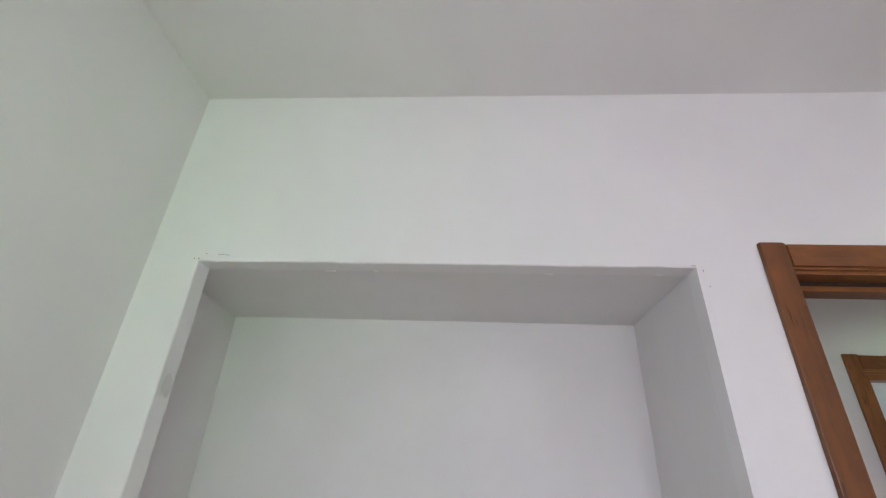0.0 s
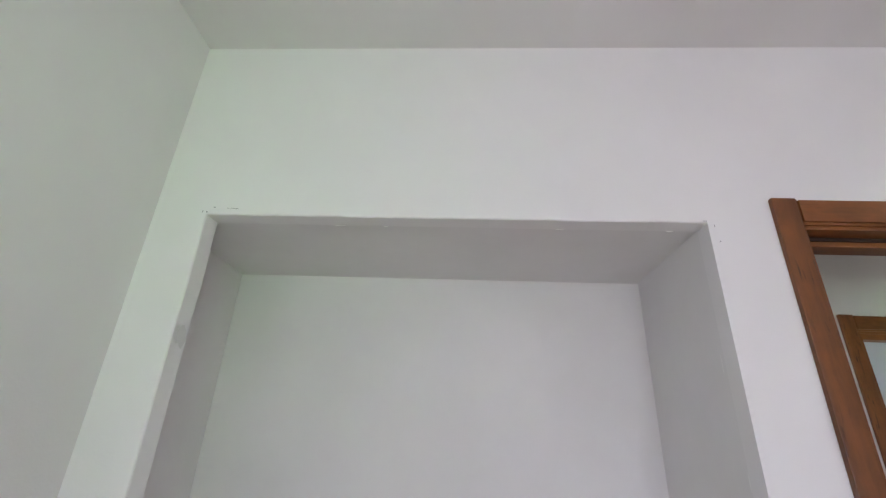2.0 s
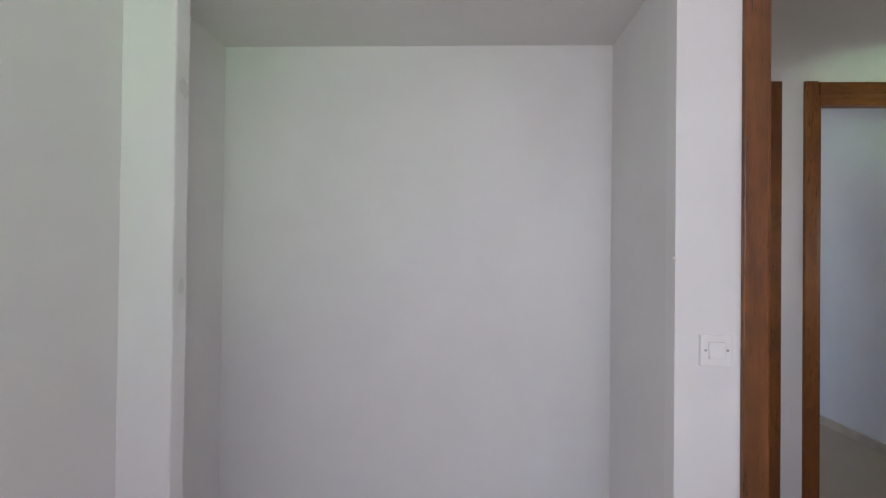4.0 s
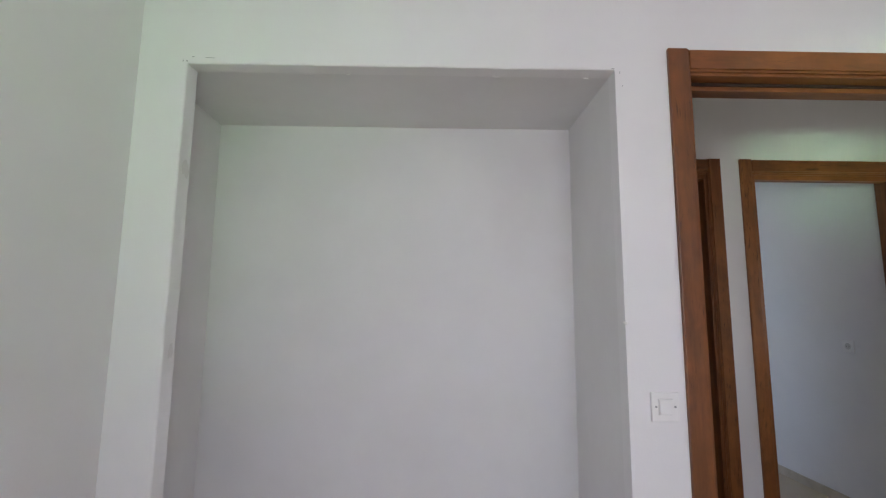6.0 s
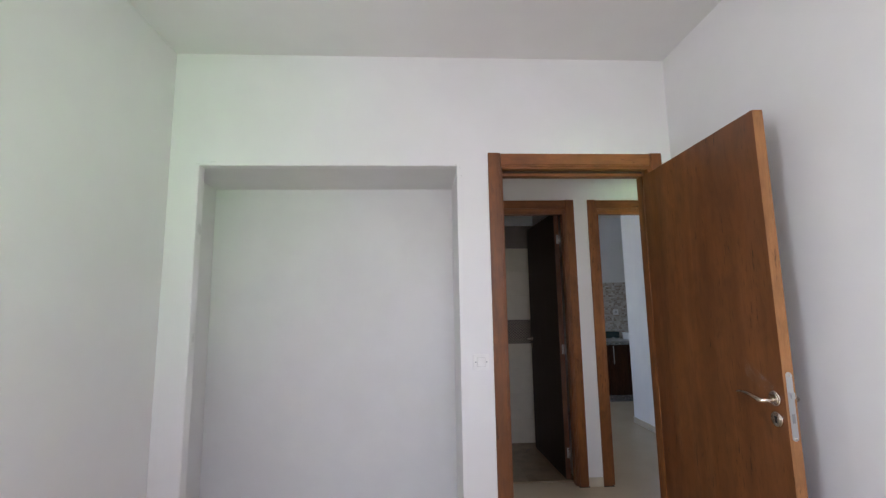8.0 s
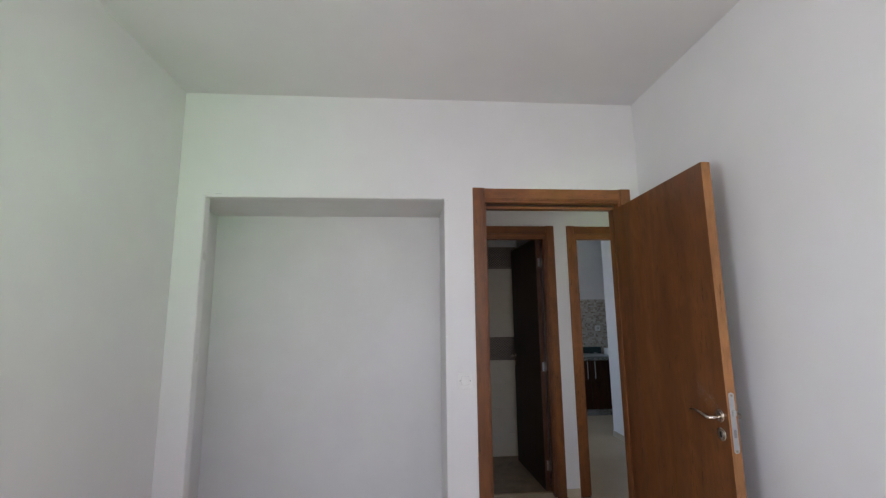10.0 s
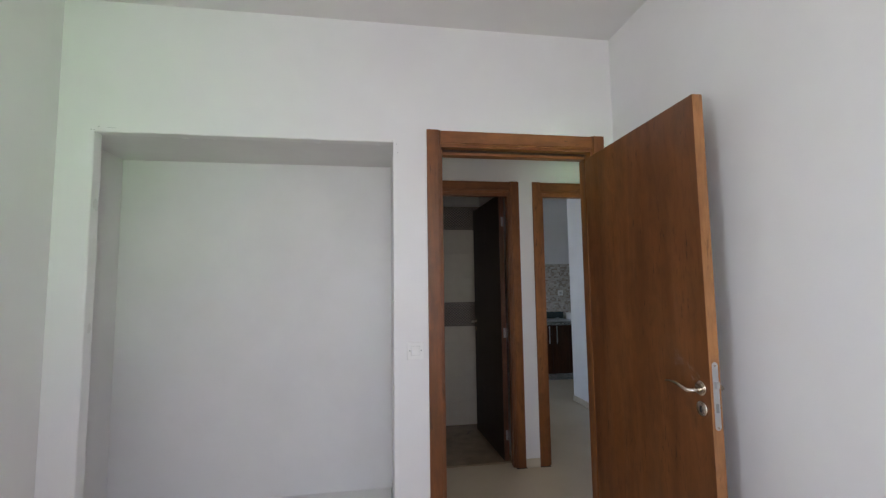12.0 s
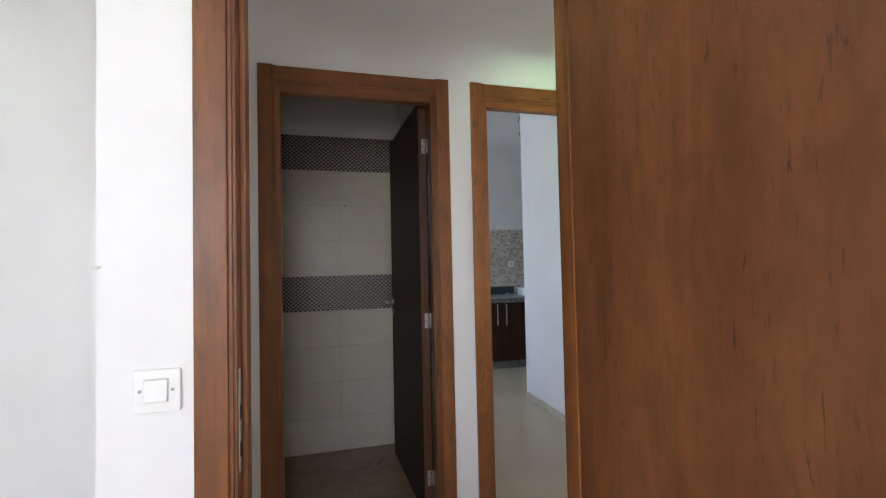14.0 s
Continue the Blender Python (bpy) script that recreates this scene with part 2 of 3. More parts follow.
def mesh_object(name, bm, mat, smooth=False):
    bmesh.ops.recalc_face_normals(bm, faces=bm.faces)
    data = bpy.data.meshes.new(name)
    bm.to_mesh(data)
    bm.free()
    for p in data.polygons:
        p.use_smooth = smooth
    data.materials.append(mat)
    if smooth:
        data.set_sharp_from_angle(angle=radians(35))
    return new(name, data)


def thing(name, base, label, category, group="", kind=""):
    ob = new(name)
    ob.location = base
    ob.empty_display_size = 0.1
    return tagged(ob, label, category, group, kind)


def part(name, bm, mat, parent, label="", smooth=False):
    ob = mesh_object(name, bm, mat, smooth)
    ob.parent = parent
    ob.matrix_parent_inverse = Matrix.Translation(-parent.location)
    return tagged(ob, label)


def structure(name, bm, mat, label, category):
    return tagged(mesh_object(name, bm, mat), label, category, "", "structure")


def boxes(*rows):
    bm = bmesh.new()
    for r in rows:
        box(bm, *r)
    return bm


# ---- the large structure ----
H = 2.675
BACK = -3.32


def wavy_strip(bm, x0, x1, y0, y1, z0, z1, n, amp):
    """A wall strip whose lower edge wanders by a few millimetres, as hand plastering does; true at both ends."""
    t = bmesh.new()
    cols = []
    for i in range(n + 1):
        x = x0 + (x1 - x0) * i / n
        fade = min(1, i / 3, (n - i) / 3)
        w = [amp * fade * noise.noise((x * 9, 3.1 + k, 0)) + amp * 0.5 * fade * noise.noise((x * 37, 8.1 + k, 0)) for k in (0, 1)]
        cols.append([t.verts.new(c) for c in ((x, y0, z1), (x, y0, z0 + 0.010), (x, y0 + 0.001, z0 + 0.003 + w[0]), (x, y0 + 0.004, z0 + w[0]), (x, y1, z0 + w[1]), (x, y1, z1))])
    for a, b in zip(cols, cols[1:]):
        for k in range(6):
            t.faces.new((a[k], a[(k + 1) % 6], b[(k + 1) % 6], b[k]))
    t.faces.new(cols[0][::-1])
    t.faces.new(cols[-1])
    return merge(bm, t)


def wavy_pier(bm, x0, x1, y0, y1, z0, z1, n, amp):
    """The narrow pier beside the niche, its free edge at x1 slightly uneven."""
    t = bmesh.new()
    rows = []
    for i in range(n + 1):
        z = z0 + (z1 - z0) * i / n
        fade = min(1, i / 3, (n - i) / 3)
        w = amp * fade * (noise.noise((z * 6, 1.7, 4)) + 0.6 * noise.noise((z * 31, 5.7, 4)))
        rows.append([t.verts.new(c) for c in ((x0, y0, z), (x1 - 0.010, y0, z), (x1 - 0.003 + w, y0 + 0.001, z), (x1 + w, y0 + 0.004, z), (x1 + 0.004 + w, y1, z), (x0, y1, z))])
    for a, b in zip(rows, rows[1:]):
        for k in range(6):
            t.faces.new((a[k], a[(k + 1) % 6], b[(k + 1) % 6], b[k]))
    t.faces.new(rows[0][::-1])
    t.faces.new(rows[-1])
    return merge(bm, t)


bm = boxes((1.503, 1.735, 0, 0.054, 0, H), (1.516, 1.735, 0.054, 0.13, 0, H), (1.735, 2.570, 0, 0.13, 2.05, H), (2.570, 2.697, 0, 0.13, 0, H))
wavy_strip(bm, 0.151, 1.503, 0, 0.054, 2.050, H, 84, 0.0025)
box(bm, 0, 0.151, 0, 0.054, 2.050, H)
wavy_pier(bm, 0, 0.151, 0, 0.054, 0, 2.050, 110, 0.0022)
structure("wall_north", bm, wall_paint, "white painted plaster wall with a recessed niche and doorway", "wall")
NICHE = "grey-white undercoated plaster lining of a built-in wardrobe niche"
structure("wall_niche_back", boxes((-0.15, 1.60, 0.52, 0.62, 0, H)), niche_paint, NICHE, "niche")
structure("wall_niche_west", boxes((0, 0.008, 0.054, 0.52, 0, 2.062)), niche_paint, NICHE, "niche")
structure("wall_niche_east", boxes((1.512, 1.516, 0.054, 0.13, 0, 2.062), (1.512, 1.60, 0.13, 0.52, 0, 2.062)), niche_paint, NICHE, "niche")
structure("ceiling_niche", boxes((0, 1.60, 0.13, 0.52, 2.062, H), (0, 1.516, 0.054, 0.13, 2.062, H)), niche_paint, "grey-white undercoated plaster soffit of the niche", "niche")
structure("niche_plinth", boxes((0.018, 1.503, 0.02, 0.52, 0, 0.165)), niche_paint, "raised grey-white plaster plinth at the foot of the niche", "plinth")
# the opening south of the view is assumed, made for the side fill lamp
structure("wall_west", boxes((-0.15, 0, BACK - 0.15, -2.85, 0, H), (-0.15, 0, -2.05, 0.52, 0, H), (-0.15, 0, -2.85, -2.05, 0, 0.95), (-0.15, 0, -2.85, -2.05, 2.10, H)), wall_paint, "plain white painted plaster wall beside the niche", "wall")
structure("wall_east", boxes((2.697, 2.85, BACK - 0.15, 0.13, 0, H)), wall_paint, "plain white painted plaster wall behind the open door", "wall")
WX0, WX1, WZ0, WZ1 = 0.90, 2.00, 0.95, 2.10
structure("wall_south", boxes((0, WX0, BACK - 0.15, BACK, 0, H), (WX1, 2.697, BACK - 0.15, BACK, 0, H), (WX0, WX1, BACK - 0.15, BACK, 0, WZ0), (WX0, WX1, BACK - 0.15, BACK, WZ1, H)),
          wall_paint, "plain white painted wall with a window opening", "wall")
structure("wall_hall_south", boxes((2.85, 3.90, 0, 0.13, 0, H)), wall_paint, "plain white hall wall", "wall")
structure("wall_hall_west", boxes((1.50, 1.60, 0.62, 1.045, 0, H)), wall_paint, "plain white hall end wall", "wall")
# the opening is assumed, made for the hall fill lamp
structure("wall_hall_east", boxes((3.765, 3.90, 0.13, 0.50, 0, H), (3.765, 3.90, 0.90, 1.045, 0, H), (3.765, 3.90, 0.50, 0.90, 0, 0.95), (3.765, 3.90, 0.50, 0.90, 1.65, H)), wall_paint, "plain white hall end wall", "wall")
for x0, x1, z0 in ((1.25, 1.712, 0), (1.712, 2.449, 2.05), (2.449, 2.673, 0), (2.673, 3.493, 2.05), (3.493, 3.90, 0)):
    structure("wall_hall_north", boxes((x0, x1, 1.045, 1.145, z0, H)), wall_paint, "white hall wall with two doorways side by side", "wall")
structure("wall_bathroom", boxes((1.25, 1.35, 1.145, 2.11, 0, H), (1.25, 2.58, 2.11, 2.3, 0, H), (2.46, 2.58, 1.145, 2.11, 0, H)), wall_paint, "white painted bathroom wall above the tiles", "wall")
structure("wall_kitchen_east", boxes((3.695, 3.90, 1.145, 2.76, 0, H)), wall_paint, "white painted wall end beside the kitchen", "wall")
structure("wall_kitchen_north", boxes((0.5, 5.6, 4.44, 4.54, 0, H)), wall_paint, "white painted kitchen wall above the splashback", "wall")
structure("wall_kitchen_side", boxes((5.6, 5.7, 2.66, 4.54, 0, H), (3.90, 5.6, 2.66, 2.76, 0, H)), wall_paint, "plain white kitchen wall", "wall")
structure("wall_living", boxes((0.5, 1.25, 2.2, 2.3, 0, H), (0.5, 0.6, 2.3, 2.38, 0, H), (0.5, 0.6, 3.92, 4.44, 0, H), (0.5, 0.6, 2.38, 3.92, 0, 0.95), (0.5, 0.6, 2.38, 3.92, 2.05, H)),
          wall_paint, "plain white wall with a window opening", "wall")
structure("ceiling", boxes((-0.2, 5.8, BACK - 0.2, 4.9, H, H + 0.15)), ceiling_paint, "plain white painted plaster ceiling", "ceiling")
structure("floor", boxes((-0.2, 5.8, BACK - 0.2, 4.9, -0.15, 0)), floor_stone, "glossy beige stone-effect floor", "floor")
ground = bmesh.new()
bmesh.ops.create_grid(ground, x_segments=1, y_segments=1, size=2500)
bmesh.ops.translate(ground, verts=ground.verts, vec=(0, 0, -0.45))
tagged(mesh_object("ground", ground, lawn_mat), "sunlit green lawn outside the window", "ground", "", "structure")
# unseen paving, added to limit where the lawn bounces green light indoors
structure("pavement", boxes((0.4, 2.8, -60, -5.6, -0.45, -0.40), (-2, 2.8, -5.6, BACK - 0.3, -0.45, -0.40), (-9, -0.3, BACK - 0.3, 12, -0.45, -0.40), (5.9, 14, BACK - 0.3, 12, -0.45, -0.40)), concrete, "unseen pale paving added to keep bounced light neutral", "pavement")


def window(name, m, w, h):
    """A sliding window in an opening of w by h; local x along the wall, z up from the sill."""
    win = tagged(new(name), "white aluminium sliding window", "window", "", "structure")
    f = boxes((0, w, -0.03, 0.03, 0, 0.05), (0, w, -0.03, 0.03, h - 0.05, h), (0, 0.05, -0.03, 0.03, 0.05, h - 0.05), (w - 0.05, w, -0.03, 0.03, 0.05, h - 0.05), (w / 2 - 0.03, w / 2 + 0.03, -0.03, 0.03, 0.05, h - 0.05))
    part("window_frame", f, alu, win)
    for x0, x1 in ((0.05, w / 2 - 0.03), (w / 2 + 0.03, w - 0.05)):
        p = part("pane", boxes((x0, x1, -0.003, 0.003, 0.05, h - 0.05)), glass, win)
        p.visible_shadow = False
    win.matrix_world = m
    return win


window("window_1", Matrix.Translation((WX0, BACK - 0.10, WZ0)), WX1 - WX0, WZ1 - WZ0)
# assumed, unseen window around the side fill lamp
window("side_fill_window", pose(-0.08, -2.85, 0.95, 0, 0, 90), 0.8, 1.15)
# assumed, unseen window around the hall fill lamp
window("hall_fill_window", pose(3.84, 0.50, 0.95, 0, 0, 90), 0.40, 0.7)
window("window_2", pose(0.54, 2.38, 0.95, 0, 0, 90), 1.54, 1.1)


# ---- door frames ----
def casing(bm, x0, x1, y, out, z0, z1, level=False, inner=1):
    """A moulded casing board on the wall face y, standing out by 15 mm towards out (+1 or -1); inner: which side carries the bead."""
    d = 0.015 * out
    ys = sorted((y, y + d))
    if level:
        box(bm, x0, x1, *ys, z0 + 0.008, z1, 0.0025)
        box(bm, x0, x1, *sorted((y, y + d * 0.55)), z0, z0 + 0.008, 0.0015)
    elif inner > 0:
        box(bm, x0, x1 - 0.008, *ys, z0, z1, 0.003)
        box(bm, x1 - 0.008, x1, *sorted((y, y + d * 0.55)), z0, z1, 0.0015)
    else:
        box(bm, x0 + 0.008, x1, *ys, z0, z1, 0.003)
        box(bm, x0, x0 + 0.008, *sorted((y, y + d * 0.55)), z0, z1, 0.0015)
    return bm


def door_frame(name, x0, x1, y0, y1, stop, label, shaded_head=False):
    """Outer casing edges x0, x1; wall faces y0, y1; stop: the y span of the stop bead inside the lining."""
    f = thing(name, ((x0 + x1) / 2, (y0 + y1) / 2, 0), label, "door frame", "", "structure")
    w, top = 0.070, 2.120
    for y, out in ((y0, -1), (y1, 1)):
        part("casing_side", casing(bmesh.new(), x0, x0 + w, y, out, 0.004, top, False, 1), wood_upright, f)
        part("casing_side", casing(bmesh.new(), x1 - w, x1, y, out, 0.004, top, False, -1), wood_upright, f)
        part("casing_head", casing(bmesh.new(), x0 + w, x1 - w, y, out * 0.85, 2.045, top - 0.004, True), wood_level, f)
    a, b = x0 + w - 0.006, x1 - w + 0.006
    part("lining_side", boxes((a, a + 0.012, y0, y1, 0.004, 2.05, 0.001)), wood_upright, f)
    part("lining_side", boxes((b - 0.012, b, y0, y1, 0.004, 2.05, 0.001)), wood_upright, f)
    part("lining_head", boxes((a + 0.012, b - 0.012, y0, y1, 2.035, 2.05, 0.001)), wood_level, f)
    part("stop_bead", boxes((a + 0.012, a + 0.024, *stop, 0.004, 2.035, 0.002)), wood_upright, f)
    part("stop_bead", boxes((b - 0.024, b - 0.012, *stop, 0.004, 2.035, 0.002)), wood_upright, f)
    part("stop_bead", boxes((a + 0.024, b - 0.024, *stop, 2.008, 2.035, 0.002)), wood_level, f)
    # shade under the head, put in as a thin dark strip before the stop
    if shaded_head:
        part("head_shade_strip", boxes((a + 0.025, b - 0.025, stop[0] - 0.005, stop[0] - 0.001, 2.022, 2.033, 0.001)), head_shade_dark, f, "dark brown strip standing for the shade under the door head")
    foot = bmesh.new()
    for u, v in ((x0, x0 + w), (x1 - w, x1)):
        box(foot, u - 0.001, v + 0.006, y0 - 0.017, y0, 0.0, 0.004)
    part("dark_foot_joint", foot, hole_dark, f, "dark gap under the casings")
    return f


door_frame("door_frame_1", 1.671, 2.634, 0.0, 0.13, (0.046, 0.098), "reddish brown stained wooden bedroom door frame with knots", True)
door_frame("door_frame_2", 1.655, 2.506, 1.045, 1.145, (1.047, 1.100), "reddish brown stained wooden bathroom door frame")
door_frame("door_frame_3", 2.616, 3.550, 1.045, 1.145, (1.047, 1.100), "brown stained wooden kitchen door frame without a leaf")
strike = thing("strike_plate", (1.748, 0.03, 0.93), "worn steel strike plate on the door jamb", "strike plate")
part("plate", boxes((1.747, 1.749, 0.012, 0.034, 0.83, 1.04, 0.0008)), steel, strike)
part("latch_hole", boxes((1.7488, 1.7496, 0.016, 0.030, 0.935, 0.965)), hole_dark, strike)
part("bolt_hole", boxes((1.7488, 1.7496, 0.016, 0.030, 0.86, 0.89)), hole_dark, strike)


# ---- doors ----
def door_leaf(name, label, hinge, degrees, width, thick, z0, z1, veneer, lever_z, key_z, handle_in, hinges):
    """A leaf that runs from the hinge along local -y; local x 0 is the face seen from the west, +thick the other one."""
    d = tagged(new(name), label, "door", "", "structure")
    m = pose(*hinge, 0, 0, degrees)
    leaf = part("leaf", boxes((0.0, thick, -width + 0.003, -0.003, z0, z1, 0.0012)), veneer, d)
    part("edge_strip", boxes((0.0012, thick - 0.0012, -width, -width + 0.003, z0 + 0.001, z1 - 0.001)), edge_band, d, "paler wood edge band")
    part("edge_strip", boxes((0.0012, thick - 0.0012, -0.003, 0.0, z0 + 0.001, z1 - 0.001)), hinge_edge, d)
    hy = -width + handle_in
    for s, x in ((-1, 0.0), (1, thick)):
        b = bmesh.new()
        pts = [(x + s * 0.004, hy, lever_z - 0.004), (x + s * 0.026, hy, lever_z - 0.005), (x + s * 0.038, hy + 0.002, lever_z - 0.006), (x + s * 0.045, hy + 0.008, lever_z - 0.007)]
        rad = [0.0080, 0.0080, 0.0082, 0.0080]
        for i in range(24):
            u = (i + 1) / 24
            pts.append((x + s * (0.0475 + 0.003 * math.sin(u * 3.14)), hy + 0.010 + 0.118 * u, lever_z - 0.007 + 0.021 * math.sin(1.75 * u) - 0.010 * u ** 3))
            rad.append(0.0080 * (1 - 0.66 * u) + 0.0011)
        sweep(b, pts, rad, 14, 1.0)
        part("lever_handle", b, chrome, d, "", True)
        r = disc(bmesh.new(), (x, hy, lever_z), (s, 0, 0), 0.026, 0.006, 40, 0.002)
        disc(r, (x + s * 0.006, hy, lever_z), (s, 0, 0), 0.0215, 0.004, 40, 0.0015)
        part("rose", r, chrome, d, "", True)
        kr = disc(bmesh.new(), (x, hy, key_z), (s, 0, 0), 0.026, 0.006, 40, 0.002)
        disc(kr, (x + s * 0.006, hy, key_z), (s, 0, 0), 0.020, 0.002, 40, 0.001)
        k = part("keyhole_rose", kr, chrome, d, "round keyhole plate", True)
        kb = bmesh.new()
        disc(kb, (x + s * 0.0078, hy, key_z + 0.0065), (s, 0, 0), 0.0050, 0.0012, 16)
        box(kb, *sorted((x + s * 0.0078, x + s * 0.0088)), hy - 0.0042, hy + 0.0042, key_z - 0.012, key_z + 0.006)
        part("keyhole", kb, hole_dark, k)
    f = bmesh.new()
    box(f, thick / 2 - 0.011, thick / 2 + 0.011, -width - 0.0012, -width, key_z - 0.052, lever_z + 0.085)
    for fz in (key_z - 0.052, lever_z + 0.085):
        disc(f, (thick / 2, -width, fz), (0, -1, 0), 0.011, 0.0011, 24)
    face = part("lock_faceplate", f, steel, d, "steel mortice lock faceplate")
    l = bmesh.new()
    box(l, thick / 2 - 0.006, thick / 2 + 0.008, -width - 0.011, -width - 0.001, lever_z + 0.007, lever_z + 0.029, 0.002)
    part("latch_bolt", l, steel, face)
    part("deadbolt_slot", boxes((thick / 2 - 0.005, thick / 2 + 0.006, -width - 0.0020, -width - 0.0012, key_z - 0.004, key_z + 0.026)), slot_grey, face)
    for s_z in (lever_z + 0.084, key_z - 0.054):
        part("screw", disc(bmesh.new(), (thick / 2, -width - 0.0012, s_z), (0, -1, 0), 0.004, 0.001, 12), chrome, face)
    for z in hinges:
        hb = bmesh.new()
        box(hb, 0.006, 0.024, -0.001, 0.0022, z - 0.036, z + 0.036, 0.0006)
        disc(hb, (-0.004, 0.004, z - 0.036), (0, 0, 1), 0.005, 0.072, 14)
        hg = part("hinge", hb, steel, d, "steel butt hinge")
        for dz in (-0.024, 0.0, 0.024):
            part("screw", disc(bmesh.new(), (0.011 + 0.008 * (dz == 0), 0.0022, z + dz), (0, 1, 0), 0.003, 0.0012, 12), hole_dark, hg)
    d.matrix_world = m
    return d


bedroom_door = door_leaf("door_1", "reddish brown veneered bedroom door standing wide open", (2.549, 0.045, 0), -0.54, 0.841, 0.040, 0.008, 2.005, door_veneer, 0.955, 0.885, 0.044, ())
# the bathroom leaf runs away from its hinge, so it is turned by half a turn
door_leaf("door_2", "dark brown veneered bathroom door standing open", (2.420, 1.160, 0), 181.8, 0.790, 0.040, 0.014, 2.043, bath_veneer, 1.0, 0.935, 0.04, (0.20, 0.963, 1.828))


# ---- bedroom small things ----
def screw_head(parent, x, y, z, axis):
    part("screw", disc(bmesh.new(), (x, y, z), axis, 0.0032, 0.0012, 12), slot_grey, parent)


sw = thing("light_switch", (1.606, 0.0, 1.016), "white square plastic light switch with one rocker", "light switch")
part("plate", boxes((1.565, 1.647, -0.009, 0.0, 0.974, 1.056, 0.003)), plastic, sw)
part("rocker", box(bmesh.new(), -0.020, 0.020, -0.006, 0.004, -0.021, 0.021, 0.002, Matrix.Translation((1.606, -0.0095, 1.016)) @ pose(0, 0, 0, -4)), plastic, sw)
part("rocker_gap", boxes((1.5845, 1.6275, -0.0093, -0.0088, 0.9935, 1.0385)), material("switch_gap_grey", (0.60, 0.59, 0.57), 0.7), sw)
for x in (1.578, 1.634):
    screw_head(sw, x, -0.009, 1.016, (0, -1, 0))

chips = bmesh.new()
rng = random.Random(5)
for x, w in ((0.50, 0.03), (0.64, 0.012), (1.12, 0.022), (1.42, 0.016)):
    box(chips, x, x + w, 0.0525, 0.0545, 2.0475, 2.0495, 0.0004)
structure("niche_edge_chips", chips, plaster_chip, "small bare plaster chips along the niche soffit", "plaster chip")
marks = bmesh.new()
for x, z, w, h in ((0.148, 2.050, 0.004, 0.004), (0.137, 2.050, 0.002, 0.006), (0.166, 2.066, 0.006, 0.002), (0.205, 2.064, 0.020, 0.001), (0.225, 2.063, 0.012, 0.0012),
                   (1.518, 2.033, 0.0015, 0.006), (1.524, 1.99, 0.003, 0.003), (1.492, 2.049, 0.010, 0.0015)):
    box(marks, x, x + w, -0.0006, 0.0004, z + 0.005, z + 0.005 + h)
structure("wall_pencil_marks", marks, pencil, "small pencil ticks and chips around the niche corners", "marks")

# plaster patches rubbed on the niche reveal
patch = material("rubbed_plaster_patch", (0.70, 0.685, 0.67), 0.9)
pb = bmesh.new()
for z, r in ((1.715, 0.019), (1.16, 0.015)):
    t = bmesh.new()
    bmesh.ops.create_circle(t, cap_ends=True, segments=14, radius=r)
    for v in t.verts:
        v.co *= 0.7 + 0.5 * rng.random()
        v.co.y *= 1.5
    merge(pb, t, Matrix.Translation((0.1580, 0.028, z)) @ pose(0, 0, 0, 90, 0, 90))
structure("niche_reveal_patches", pb, patch, "rubbed filler patches on the niche reveal", "filler patch")

# pale filler streaks on the other reveal, and one crumb of plaster on its arris
fb = bmesh.new()
for y, z, w, h in ((0.066, 1.475, 0.004, 0.075), (0.072, 1.440, 0.003, 0.040), (0.061, 1.915, 0.0035, 0.085), (0.083, 1.70, 0.003, 0.050), (0.058, 1.07, 0.004, 0.060)):
    t = bmesh.new()
    bmesh.ops.create_circle(t, cap_ends=True, segments=12, radius=0.5)
    for v in t.verts:
        v.co.x *= w * (0.8 + 0.5 * rng.random())
        v.co.y *= h * (0.8 + 0.4 * rng.random())
    merge(fb, t, Matrix.Translation((1.5116, y, z)) @ pose(0, 0, 0, 90, 0, 90))
structure("niche_filler_streaks", fb, plaster_chip, "pale filler streaks on the grey niche reveal", "filler streak")
crumb = bmesh.new()
bmesh.ops.create_icosphere(crumb, subdivisions=2, radius=0.007)
for v in crumb.verts:
    v.co *= 0.7 + 0.5 * rng.random()
    v.co.z *= 0.6
bmesh.ops.translate(crumb, verts=crumb.verts, vec=(1.504, -0.001, 1.255))
tagged(mesh_object("plaster_crumb", crumb, plaster_chip, True), "small crumb of white plaster on the niche edge", "plaster crumb")

# dusty scuff on the bedroom leaf above the lever
sb = bmesh.new()
cell = 0.005
for i in range(34):
    for k in range(26):
        y, z = -0.662 - cell * i + 0.002 * rng.random(), 1.075 - cell * k + 0.002 * rng.random()
        u = (-0.662 - y) / 0.135
        off = abs(z - (1.050 - 0.075 * u)) / (0.034 * (1.15 - 0.6 * u))
        if off < 0.65 + 0.5 * rng.random() and rng.random() < 0.92 and 0 <= u < 0.85 + 0.2 * rng.random():
            sb.faces.new([sb.verts.new((-0.0006, y + dy * cell * 0.98, z + dz * cell * 0.98)) for dy, dz in ((0, 0), (0, 1), (1, 1), (1, 0))])
scuff = mesh_object("dusty_scuff", sb, dirt)
scuff.parent = bedroom_door
tagged(scuff, "pale dusty scuff above the handle")
scuff_bsdf = dirt.node_tree.nodes["Principled BSDF"]
wire(dirt, ramp(dirt, grain(dirt, (1, 1, 1), 45, 6, 0.65), [(0.42, grey(0.0)), (0.70, grey(0.26))]), scuff_bsdf.inputs["Alpha"])


